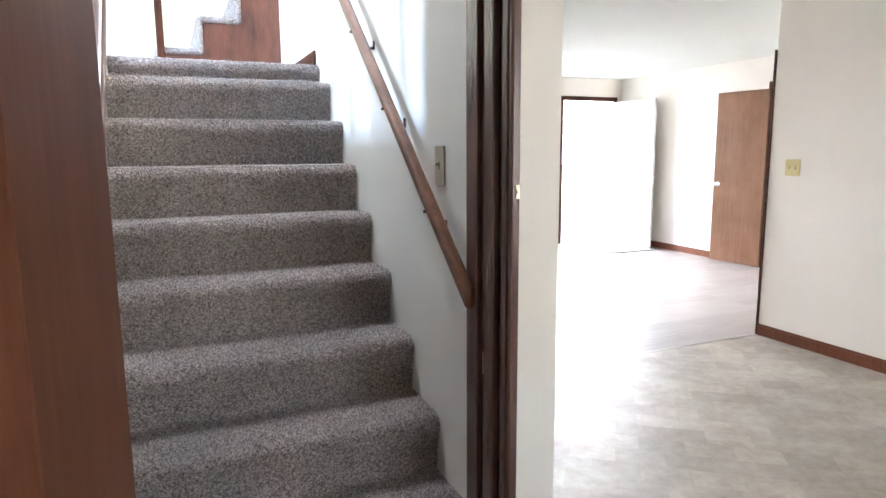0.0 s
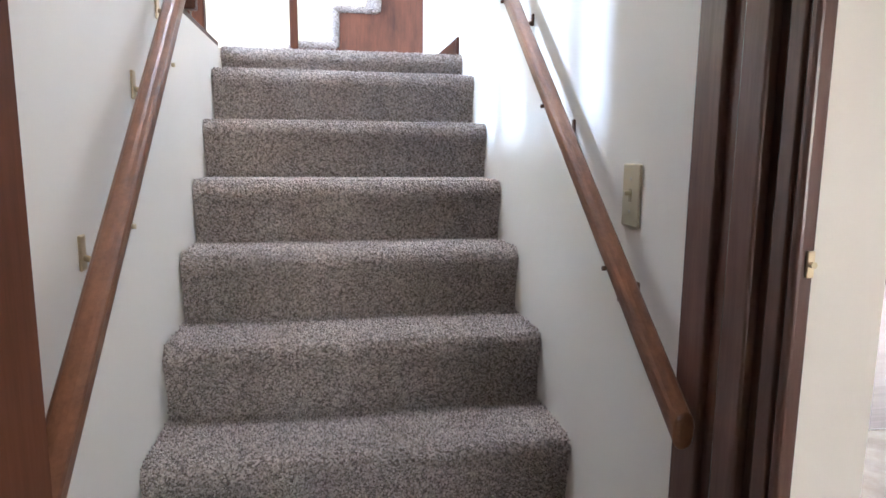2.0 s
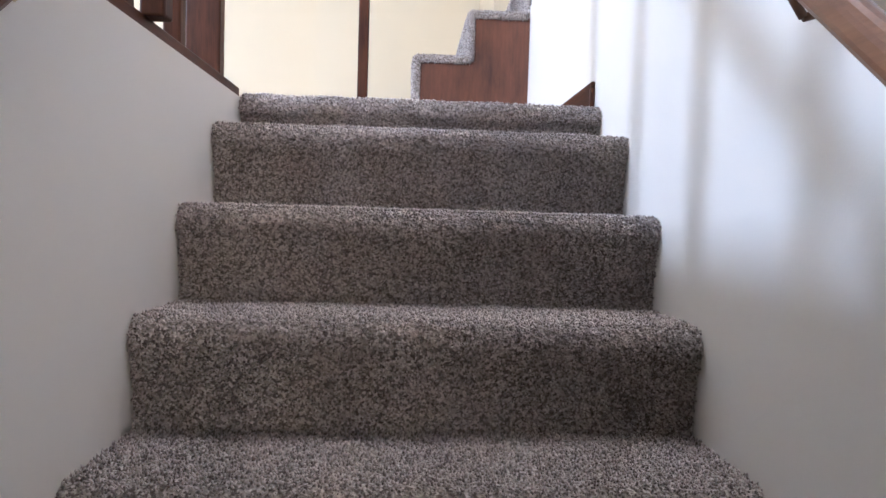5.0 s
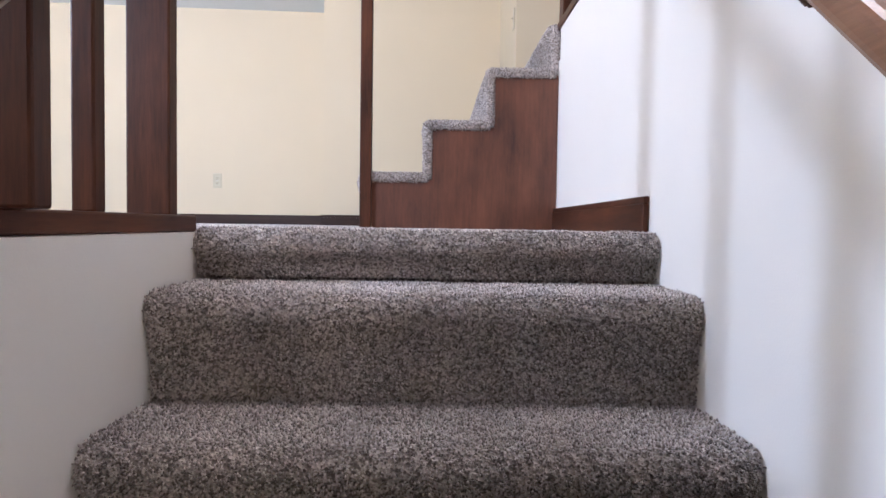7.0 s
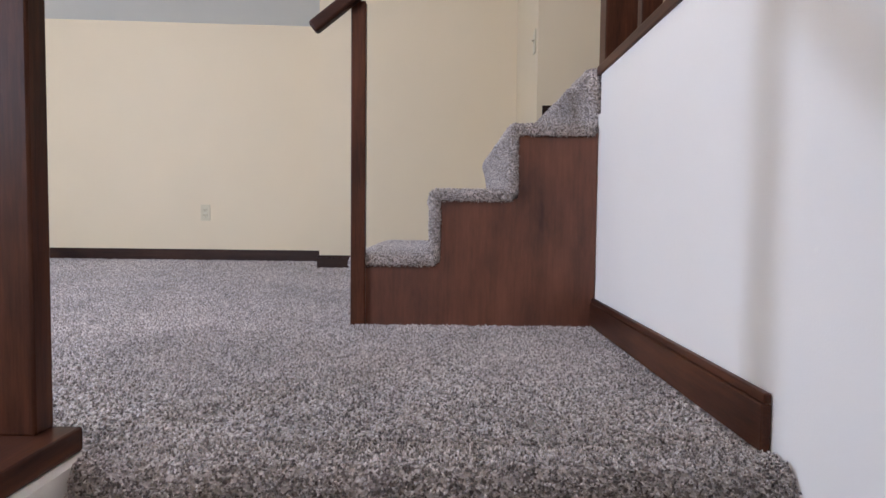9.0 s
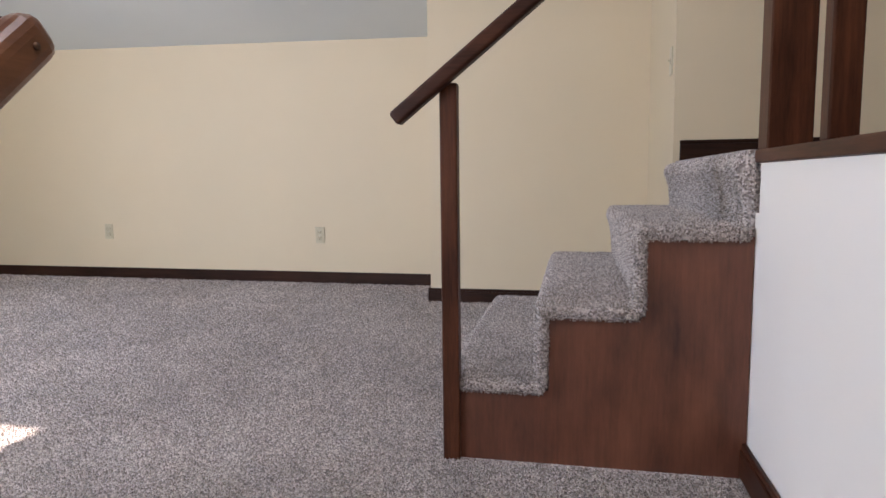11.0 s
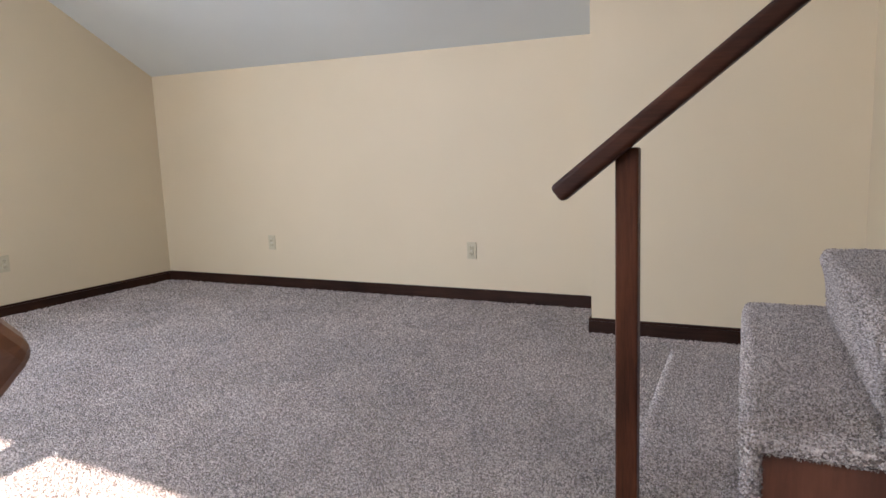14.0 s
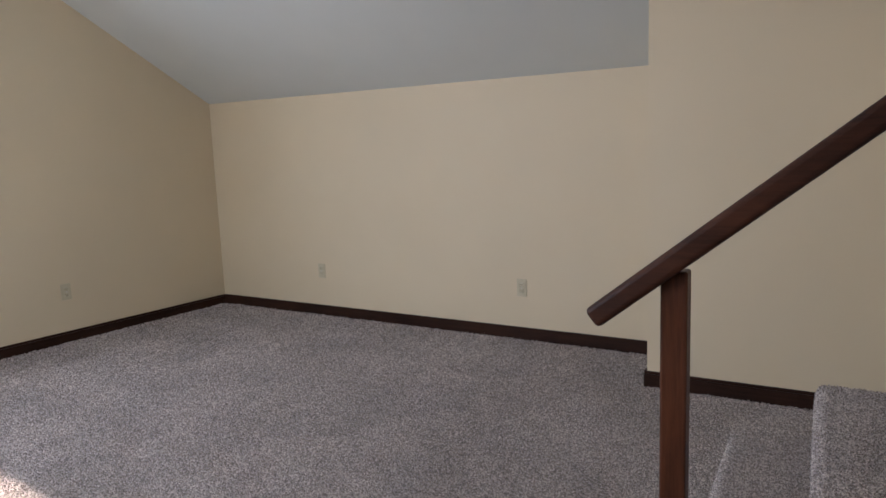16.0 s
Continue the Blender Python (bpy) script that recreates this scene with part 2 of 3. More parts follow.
def tuft_arrays(points, normals, radius=0.0028, height=0.0074, lean=0.42):
    """Vertices and faces of one small leaning tuft at every point."""
    k = len(points)
    nrm = normals + rng.normal(0, lean, (k, 3)) * 0.6
    nrm /= np.linalg.norm(nrm, axis=1)[:, None]
    ref = rng.normal(0, 1, (k, 3))
    u = np.cross(nrm, ref)
    u /= np.linalg.norm(u, axis=1)[:, None]
    w = np.cross(nrm, u)
    r = (radius * rng.uniform(0.75, 1.25, k))[:, None, None]
    h = (height * rng.uniform(0.55, 1.25, k))[:, None, None]
    vs = points[:, None, :] + r * (BLOB[None, :, 0:1] * u[:, None, :] + BLOB[None, :, 1:2] * w[:, None, :]) + h * BLOB[None, :, 2:3] * nrm[:, None, :]
    fs = BLOB_F[None, :, :] + (np.arange(k) * len(BLOB))[:, None, None]
    return vs.reshape(-1, 3), fs.reshape(-1, 3)


def tuft_mesh(name, points, normals, **kw):
    vs, fs = tuft_arrays(points, normals, **kw)
    me = bpy.data.meshes.new(name)
    me.vertices.add(len(vs))
    me.vertices.foreach_set("co", vs.astype(np.float32).ravel())
    me.loops.add(fs.size)
    me.loops.foreach_set("vertex_index", fs.astype(np.int32).ravel())
    me.polygons.add(len(fs))
    me.polygons.foreach_set("loop_start", np.arange(0, fs.size, 3, dtype=np.int32))
    me.polygons.foreach_set("loop_total", np.full(len(fs), 3, dtype=np.int32))
    me.polygons.foreach_set("use_smooth", np.ones(len(fs), dtype=bool))
    me.update(calc_edges=True)
    me.materials.append(TUFTS)
    return me


def pile_on(bm, spacing):
    """Random points and normals over the faces of a carpet sheet, about one for each spacing squared."""
    pts, nrm = [], []
    bm.normal_update()
    for f in bm.faces:
        if len(f.verts) != 4 or f.calc_area() > 0.01:
            continue
        c = [v.co for v in f.verts]
        want = f.calc_area() / spacing ** 2
        for _ in range(int(want) + (random.random() < want % 1)):
            a, b2 = random.random(), random.random()
            pts.append((c[0] * (1 - a) + c[1] * a) * (1 - b2) + (c[3] * (1 - a) + c[2] * a) * b2)
            nrm.append(f.normal.copy())
    return np.array(pts), np.array(nrm)


# ---- plan ----
XL, XR = -0.505, 0.45          # stairwell faces
XK = 0.577                     # kitchen face of the stair wall
ZL = 1.80                      # living room floor
ZU = 2.60                      # upper hall floor
RISER_Y = [3.2, 2.981, 2.77, 2.562, 2.35, 2.125, 1.893, 1.671, 1.45, 1.228]
TREAD_Z = [ZL, 1.704] + [1.893 - 0.19 * k for k in range(2, 10)]
YB, XW = 7.01, -4.71           # living room back wall and west wall
YS = 1.70                      # living room south wall
YJ, XJ = 6.404, -0.812         # jut
YST0, YST1 = 4.32, 5.50        # short stair
RIDGE_Y = 3.993


def vault(y):
    return min(3.58 + 0.54 * (YB - y), 3.97 + 0.54 * (y - YS))


# ---- setting: lower level ----
boxed("floor_kitchen", [(-2.6, 3.82, -2.5, 3.216, -0.12, 0.0)], VINYL, "mottled beige stone-look vinyl kitchen floor", "floor")
boxed("floor_front_room", [(XK, 6.12, 3.216, 7.9, -0.12, 0.002)], LAMINATE, "greyed wood laminate floor in the front room", "floor")
boxed("trim_floor_seam", [(XK, 3.70, 3.214, 3.219, 0.0, 0.004)], STEEL, "thin metal strip between vinyl and laminate", "trim")
boxed("wall_stair_right", [(XR, XK, 1.2, YST0 - 0.03, 0, 2.566), (XR, XK, YST0 - 0.03, 7.9, 0, 2.45)], WHITE, "off-white stairwell wall below the upper railing", "wall")
# second box: unseen tall stretch, added to bound window light on the right wall
boxed("wall_stair_left", [(-0.62, XL, 1.2, 3.262, 0, 1.799), (-0.62, XL, 1.2, 1.98, 1.799, 4.6)], WHITE, "off-white stairwell wall below the railing", "wall")
boxed("wall_kitchen_front", [(-2.6, -0.62, 1.2, 1.32, 0, 2.42), (-0.62, XK, 1.24, 1.42, 2.08, 4.4)], WHITE, "off-white kitchen wall beside the stair door", "wall")
boxed("wall_kitchen_left", [(-2.72, -2.6, -2.62, 1.32, 0, 2.42)], WHITE, "off-white kitchen wall", "wall")
# window opening is assumed, out of view, made for the kitchen fill
boxed("wall_kitchen_back", [(-2.6, 0.8, -2.62, -2.5, 0, 2.42), (2.4, 3.82, -2.62, -2.5, 0, 2.42), (0.8, 2.4, -2.62, -2.5, 0, 0.95), (0.8, 2.4, -2.62, -2.5, 2.05, 2.42)], WHITE, "off-white kitchen wall with an added, unseen window opening", "wall")
boxed("wall_kitchen_right", [(3.70, 3.82, -2.5, 3.217, 0, 2.42)], WHITE, "off-white kitchen wall with a switch plate", "wall")
boxed("wall_front_hall", [(3.82, 6.12, 3.0, 3.12, 0, 2.42)], WHITE, "off-white front room wall", "wall")
boxed("wall_east", [(6.0, 6.12, 3.12, 4.40, 0, 2.42), (6.0, 6.12, 5.14, 7.9, 0, 2.42), (6.0, 6.12, 4.40, 5.14, 2.06, 2.42)], WHITE, "off-white front room wall with a closet doorway", "wall")
# dark door colour on the closet walls stands in for its shade
boxed("wall_closet", [(6.12, 6.9, 4.28, 4.40, 0, 2.42), (6.12, 6.9, 5.14, 5.26, 0, 2.42), (6.9, 7.0, 4.28, 5.26, 0, 2.42), (6.12, 6.9, 4.4, 5.14, -0.1, 0.0)], DOORWOOD, "closet walls behind the brown door, coloured dark in place of shade", "wall")
# the opening left of the doorway is added and hidden, for the front fill
boxed("wall_north", [(XK, 2.5, 7.78, 7.9, 0, 2.42), (4.1, 4.98, 7.78, 7.9, 0, 2.42), (5.86, 6.0, 7.78, 7.9, 0, 2.42), (4.98, 5.86, 7.78, 7.9, 2.08, 2.42), (2.5, 4.1, 7.78, 7.9, 0, 0.8), (2.5, 4.1, 7.78, 7.9, 2.0, 2.42)], WHITE, "off-white front wall with the entry doorway and an added, unseen window opening", "wall")
# third box: unseen outdoor overhang, added to block sun from the kitchen opening
boxed("ceiling_lower", [(-2.72, XK, -2.62, 1.24, 2.40, 2.52), (XK, 7.0, -2.62, 7.9, 2.40, 2.52), (-2.72, 7.0, -4.9, -2.62, 2.42, 2.52)], CEIL, "flat white lower ceiling with an added, unseen overhang against the sun", "ceiling")

# ---- setting: living room and upper hall ----
boxed("floor_living_room", [(XW, -0.625, YS, 3.24, 1.60, ZL), (XW, XR, 3.24, YB, 1.60, ZL)], CARPET, "speckled grey-brown pile carpet in the living room", "floor")
boxed("floor_upper_hall", [(XK, 2.5, YS, 5.5, 2.55, ZU), (XR - 0.01, XK, 4.37, 5.5, 2.46, ZU)], CARPET, "speckled grey-brown carpet of the upper hall", "floor")


def gable(name, x0, x1, openings, y0, y1, zb, material, label):
    """A wall across the vault, cut to the slope, in strips round its openings."""
    bm = bmesh.new()
    cuts = sorted({y0, y1, RIDGE_Y, *[o[0] for o in openings], *[o[1] for o in openings]})
    for a, b in zip(cuts, cuts[1:]):
        spans = [(zb, None)]
        for oa, ob, za, zc in openings:
            if oa <= a and b <= ob:
                spans = [(zb, za), (zc, None)]
        for lo, hi in spans:
            ta, tb = (vault(a) + 0.1, vault(b) + 0.1) if hi is None else (hi, hi)
            vs = [bm.verts.new(q) for x in (x0, x1) for q in ((x, a, lo), (x, b, lo), (x, b, tb), (x, a, ta))]
            for f in ((0, 1, 2, 3), (7, 6, 5, 4), (0, 4, 5, 1), (1, 5, 6, 2), (2, 6, 7, 3), (3, 7, 4, 0)):
                bm.faces.new([vs[i] for i in f])
    return tagged(solid(name, bm, material), label, "wall", kind="structure")


gable("wall_west", XW - 0.12, XW, [(2.65, 3.25, 3.18, 3.82)], YS - 0.12, YB + 0.12, 1.5, CREAM, "cream living room wall with a window opening")
gable("wall_hall_east", 2.5, 2.62, [], YS - 0.12, YB + 0.12, 2.53, CREAM, "cream upper hall wall")


def back_y(x):
    """The back wall stands slightly out of square."""
    return 7.02 - 0.020 * (x - XW)


def slanted(name, x0, x1, d0, d1, z0, z1, material, label, category):
    bm = bmesh.new()
    box(bm, x0, x1, 0, 1, z0, z1)
    for v in bm.verts:
        v.co.y = back_y(v.co.x) + (d0 if v.co.y < 0.5 else d1)
    return tagged(solid(name, bm, material), label, category, kind="structure")


slanted("wall_back", XW - 0.12, 2.62, 0, 0.12, 1.5, 3.85, CREAM, "cream living room back wall", "wall")
boxed("wall_south", [(XW - 0.12, -3.12, YS - 0.12, YS, 1.5, 4.1), (-2.44, -2.21, YS - 0.12, YS, 2.4, 3.8), (-1.53, 2.62, YS - 0.12, YS, 2.42, 4.1), (-1.53, -0.62, YS - 0.12, YS, 1.5, 2.42), (-3.12, -1.53, YS - 0.12, YS, 1.5, 2.4), (-3.12, -1.53, YS - 0.12, YS, 3.8, 4.1)], CREAM, "cream living room wall with two tall windows", "wall")
boxed("wall_jut", [(XJ, 0.55, YJ, YJ + 0.12, 1.6, 4.3), (XJ, XJ + 0.12, YJ + 0.12, 7.02, 1.6, 4.3)], CREAM, "cream wall jutting out beside the short stair", "wall")
boxed("wall_stair_side", [(0.43, 0.55, YST1, YJ, 1.6, 4.6), (0.55, 2.5, YST1, YST1 + 0.12, 2.53, 4.7)], CREAM, "cream hall wall beside the short stair", "wall")

bm = bmesh.new()
SK = (-0.35, 0.35, 2.50, 3.20)      # unseen roof opening, added for the fill lamp over the stair
for x0, x1, a, b in ((XW - 0.2, SK[0], YS - 0.2, RIDGE_Y), (SK[1], 2.7, YS - 0.2, RIDGE_Y), (SK[0], SK[1], YS - 0.2, SK[2]), (SK[0], SK[1], SK[3], RIDGE_Y), (XW - 0.2, 2.7, RIDGE_Y, YB + 0.2)):
    vs = []
    for dz in (0.0, 0.15):
        vs += [bm.verts.new((x, y, vault(y) + dz - 0.036 * (x + 4.71))) for x, y in ((x0, a), (x1, a), (x1, b), (x0, b))]
    for f in ((0, 1, 2, 3), (7, 6, 5, 4), (0, 4, 5, 1), (1, 5, 6, 2), (2, 6, 7, 3), (3, 7, 4, 0)):
        bm.faces.new([vs[i] for i in f])
tagged(solid("ceiling_vault", bm, CEIL), "flat grey-white vaulted ceiling", "ceiling", kind="structure")

# opaque cover, added so no direct sun enters the roof opening
bm = bmesh.new()
box(bm, SK[0] - 0.06, SK[1] + 0.06, SK[2] - 0.06, SK[3] + 0.06, 0.152, 0.25, 0.04, 3)
for v in bm.verts:
    v.co.z += vault(v.co.y) - 0.036 * (v.co.x + 4.71)
tagged(solid("cover_roof_opening", bm, WHITEDOOR), "white cover keeping sun out of the added, unseen roof opening", "window", kind="structure")

# baseboards
BB = 0.085


def baseboard(name, boxes, material, label="dark-stained wooden baseboard along the wall"):
    bm = bmesh.new()
    for x0, x1, y0, y1, z0 in boxes:
        box(bm, x0, x1, y0, y1, z0, z0 + BB - 0.016, 0.002, 1)
        tx, ty = (0.004, 0.0) if x1 - x0 < y1 - y0 else (0.0, 0.004)
        box(bm, x0 + (tx if x0 > 0 else 0), x1 - (tx if x0 < 0 else 0), y0 + ty, y1, z0 + BB - 0.0158, z0 + BB, 0.003, 2)
    return tagged(solid(name, bm, material), label, "baseboard", kind="structure")


slanted("baseboard_back", XW, XJ, -0.014, -0.001, ZL, ZL + BB, BASEWOOD_X, "dark-stained wooden baseboard along the wall", "baseboard")
baseboard("baseboard_west", [(XW + 0.001, XW + 0.014, YS, YB - 0.014, ZL)], BASEWOOD_Y)
baseboard("baseboard_jut", [(XJ - 0.014, 0.43, YJ - 0.014, YJ - 0.001, ZL), (XJ - 0.014, XJ - 0.001, YJ, YB - 0.014, ZL)], BASEWOOD_X)
baseboard("baseboard_hall", [(0.455, 2.5, YST1 - 0.014, YST1 - 0.001, ZU)], BASEWOOD_X)
baseboard("baseboard_knee_wall", [(XR - 0.016, XR - 0.001, 3.250, YST0 - 0.002, ZL + 0.005)], WOOD_Y, "dark baseboard running along the white knee wall")
baseboard("baseboard_kitchen", [(3.685, 3.699, -2.5, 3.217, 0.0)], DOORWOOD)
baseboard("baseboard_east", [(5.985, 5.999, 5.2, 7.78, 0.002)], DOORWOOD)


# ---- stairs ----
def step_mesh(width, depth, rise, nose=0.026, rad=0.026, cell=0.0085, fuzz=0.0028, seed=0):
    """Carpet over one step: riser, rounded nosing and tread, as one wavy pile sheet. The riser stands at y=0, its foot at z=0."""
    prof, n = [], max(4, int(rise / cell))
    for i in range(n + 1):
        prof.append((-0.002 - (nose - 0.004) * min(1, (i / n) ** 3), (rise - rad * 1.6) * i / n))
    for i in range(1, 8):
        a = math.pi / 2 * i / 7
        prof.append((-nose + rad - rad * math.cos(a), rise - rad * 1.6 + 1.6 * rad * math.sin(a)))
    y0 = prof[-1][0]
    n = max(4, int((depth - y0) / cell))
    for i in range(1, n + 1):
        prof.append((y0 + (depth - y0) * i / n, rise))
    nx = int(width / cell)
    bm = bmesh.new()
    grid = []
    for i in range(nx + 1):
        x, row = width * i / nx, []
        for k, (y, z) in enumerate(prof):
            q = Vector((x, y, z + seed * 0.37))
            d = fuzz * noise.noise(q * 130) + 0.0022 * noise.noise(q * 17)
            row.append(bm.verts.new((x, y - d * (1 if z < rise - 0.001 else 0.3), z + d * (1 if z > rise - rad else 0.2))))
        grid.append(row)
    for a, b in zip(grid, grid[1:]):
        for k in range(len(prof) - 1):
            bm.faces.new((a[k], b[k], b[k + 1], a[k + 1]))
    # underside, so that the step is a closed body
    yb = prof[-1][0]
    ends = []
    for row in (grid[0], grid[-1]):
        v = bm.verts.new((row[0].co.x, yb, 0.0))
        bm.faces.new((*row, v))
        ends.append(v)
    bm.faces.new([*[r[0] for r in grid], ends[1], ends[0]])
    bm.faces.new([*[r[-1] for r in grid], ends[1], ends[0]])
    return bm


def step_ob(b, parent, **pile_kw):
    """One carpeted step with its pile."""
    bmesh.ops.recalc_face_normals(b, faces=b.faces)
    pts, nrm = pile_on(b, 0.0048)
    ob = part("step", b, CARPET, parent, smooth=True)
    pile = new("pile", tuft_mesh("pile", pts, nrm, **pile_kw))
    pile.parent = ob
    tagged(pile, "speckled grey-brown carpet pile", kind="stuff")


stair = thing("staircase", "straight stair fully covered in speckled grey-brown carpet", "staircase", (0, 1.2, 0))
for k in range(10):
    rise = TREAD_Z[k] - (TREAD_Z[k + 1] if k < 9 else 0.0)
    depth = (RISER_Y[k - 1] - RISER_Y[k]) if k else 0.045
    b = step_mesh(XR - XL - 0.004, depth + 0.004, rise, seed=k)
    bmesh.ops.translate(b, verts=b.verts, vec=(XL + 0.002, RISER_Y[k] - 1.2, TREAD_Z[k] - rise + (-0.006 if k else 0.006)))
    step_ob(b, stair)

# pile of the living room carpet: finest near the stair head, coarser far off
def living_pile():
    centre = np.array((-0.1, 3.1))
    n_all = int((XR - XW) * (YB - 2.2) / 0.0061 ** 2)
    p = np.column_stack((rng.uniform(XW + 0.015, XR - 0.018, n_all), rng.uniform(2.2, 7.0, n_all)))
    x, y = p[:, 0], p[:, 1]
    out = ((x > -0.655) & (y < 3.264) & (x < XL)) | ((x >= XL) & (y < 3.244)) | ((x > NX[0] - 0.012) & (y > YST0 - 0.03) & (y < YST1)) | ((x > XJ - 0.015) & (y > YJ - 0.015)) | ((x < -3.4) & (y < 3.6)) | (y > back_y(x) - 0.016)
    p = p[~out]
    size = 1 + 0.20 * np.maximum(0, np.linalg.norm(p - centre, axis=1) - 1.6)
    keep = rng.uniform(0, 1, len(p)) < 1 / size ** 2
    return p[keep], size[keep]


NX = [-0.290, -0.04, 0.195, 0.425]
SZ = [0.215, 0.415, 0.615, 0.786]
flat, size = living_pile()
pts = np.column_stack((flat, np.full(len(flat), ZL + 0.001)))
pile = new("carpet_pile", tuft_mesh("carpet_pile", pts, np.tile((0.0, 0.0, 1.0), (len(pts), 1)), radius=0.0034 * size, height=0.0078 * size ** 0.7, lean=0.6))
tagged(pile, "speckled grey-brown carpet pile in the living room", "carpet", kind="stuff")

# short stair up to the hall
short = thing("short_staircase", "short carpeted stair with a stained plywood side panel", "staircase", (0.0, YST0, ZL))
for k in range(4):
    depth = (NX[k + 1] - NX[k]) if k < 3 else 0.05
    rise = SZ[k] - (SZ[k - 1] if k else 0.0)
    b = step_mesh(YST1 - YST0 - (0.034 if k < 3 else 0.0), depth + 0.004, rise, seed=20 + k)
    bmesh.ops.transform(b, matrix=pose(NX[k] + 0.0, YST1 - YST0, SZ[k] - rise, 0, 0, -90), verts=b.verts)
    step_ob(b, short, height=0.0062, radius=0.0030, lean=0.4)
outline = [(NX[0] + 0.012, 0.0), (XR - 0.002, 0.0), (XR - 0.002, SZ[2] - 0.020), (NX[2] + 0.012, SZ[2] - 0.020), (NX[2] + 0.012, SZ[1] - 0.020), (NX[1] + 0.012, SZ[1] - 0.020), (NX[1] + 0.012, SZ[0] - 0.020), (NX[0] + 0.012, SZ[0] - 0.020)]
b = bmesh.new()
front = [b.verts.new((x, -0.012, z)) for x, z in outline]
back = [b.verts.new((x, 0.0, z)) for x, z in outline]
b.faces.new(front)
b.faces.new(back[::-1])
for i in range(len(outline)):
    j = (i + 1) % len(outline)
    b.faces.new((front[j], front[i], back[i], back[j]))
part("side_panel", b, PLYWOOD, short, "reddish-brown stained plywood side panel")
# carpet folded over the open side
b = bmesh.new()
for k in range(3):
    x1 = NX[k + 1] if k < 2 else XR - 0.009
    box(b, NX[k] - 0.012, x1, -0.022, 0.026, SZ[k] - 0.030, SZ[k] + 0.003, 0.011, 3)
    if k:
        box(b, NX[k] - 0.020, NX[k] + 0.010, -0.023, 0.026, SZ[k - 1] - 0.012, SZ[k] - 0.004, 0.011, 3)
bmesh.ops.triangulate(b, faces=b.faces)
pts, nrm = [], []
for f in b.faces:
    want = f.calc_area() / 0.0050 ** 2
    c = [v.co for v in f.verts]
    for _ in range(int(want) + (random.random() < want % 1)):
        u1, u2 = random.random() ** 0.5, random.random()
        pts.append(c[0] * (1 - u1) + c[1] * (u1 * (1 - u2)) + c[2] * (u1 * u2))
        nrm.append(f.normal.copy())
edge = part("carpet_edge", b, CARPET, short, "carpet edge wrapped over the open side", True)
pile = new("pile", tuft_mesh("pile", np.array(pts), np.array(nrm), height=0.0065))
pile.parent = edge
tagged(pile, "speckled grey-brown carpet pile", kind="stuff")


def rail_bar(p0, p1, w, h, rad=0.014, plumb=False):
    """A straight rail with rounded corners from p0 to p1."""
    p0, p1 = Vector(p0), Vector(p1)
    bm = bmesh.new()
    ln = (p1 - p0).length
    box(bm, -w / 2, w / 2, 0, ln, -h / 2, h / 2, rad, 4)
    d = (p1 - p0).normalized()
    if plumb:
        slope = d.z / math.hypot(d.x, d.y)
        for v in bm.verts:
            if v.co.y < rad + 0.001:
                v.co.y = v.co.y * 0.3 + v.co.z * slope
    x = d.cross(Vector((0, 0, 1))).normalized()
    z = x.cross(d)
    m = Matrix((x, d, z)).transposed().to_4x4()
    bmesh.ops.transform(bm, matrix=Matrix.Translation(p0) @ m, verts=bm.verts)
    return bm


def bracket(parent, wall_x, rail_x, y, z, zr, material, plate):
    """A rail bracket: plate on the wall, curved arm and saddle under the rail."""
    s = 1 if rail_x > wall_x else -1
    b = bmesh.new()
    box(b, min(wall_x, wall_x + s * 0.005), max(wall_x, wall_x + s * 0.005), y - plate[0], y + plate[0], z - plate[1], z + plate[1], 0.002)
    arm = part("bracket", local(b, parent.location), material, parent)
    b = bmesh.new()
    pts = [(wall_x + s * 0.004, y, z - 0.008), (wall_x + s * 0.035, y, z - 0.018), (rail_x - s * 0.012, y, zr - 0.042), (rail_x, y, zr - 0.026)]
    for a, c in zip(pts, pts[1:]):
        cyl(b, a, c, 0.0055, n=10)
    part("arm", local(b, parent.location), material, arm, smooth=True)
    b = bmesh.new()
    cyl(b, (rail_x + s * 0.018, y, zr - 0.012), (rail_x + s * 0.0245, y, zr - 0.012), 0.0045, n=10)
    part("screw", local(b, parent.location), material, arm, smooth=True)


def wall_rail(name, label, x, wall_x, line, y0, y1, bys, material, size, plate):
    ob = thing(name, label, "handrail", (wall_x, y0, line(y0)))
    part("rail", local(rail_bar((x(y0), y0, line(y0)), (x(y1), y1, line(y1)), *size, 0.016, True), ob.location), RAILWOOD, ob)
    for by in bys:
        bracket(ob, wall_x, x(by), by, line(by) - 0.055, line(by), material, plate)
    return ob


def left_line(y):
    return 1.600 + 0.880 * (y - 2.0)


def left_x(y):
    return -0.442 - 0.012 * max(0.0, y - 2.0)


def right_line(y):
    return 1.594 + 0.905 * (y - 2.0)


def right_x(y):
    return 0.39 - 0.03 * (y - 2.0)


left_rail = wall_rail("wall_handrail", "stained wooden handrail on brass brackets along the stair wall", left_x, XL, left_line, 1.27, 3.227, (1.655, 2.0, 2.235), BRASS, (0.040, 0.047), (0.012, 0.030))
b = bmesh.new()
cyl(b, (-0.566, 3.218, left_line(3.205) + 0.013), (-0.465, 3.203, left_line(3.205) + 0.010), 0.0165, n=24)
part("stub", local(b, left_rail.location), DARKRAIL, left_rail, "wooden stub joining rail and newel", True)
b = bmesh.new()
cyl(b, (left_x(3.205) + 0.016, 3.205, left_line(3.205)), (left_x(3.205) + 0.0215, 3.205, left_line(3.205)), 0.0035)
part("screw", local(b, left_rail.location), BRONZE, left_rail, smooth=True)
b = bmesh.new()
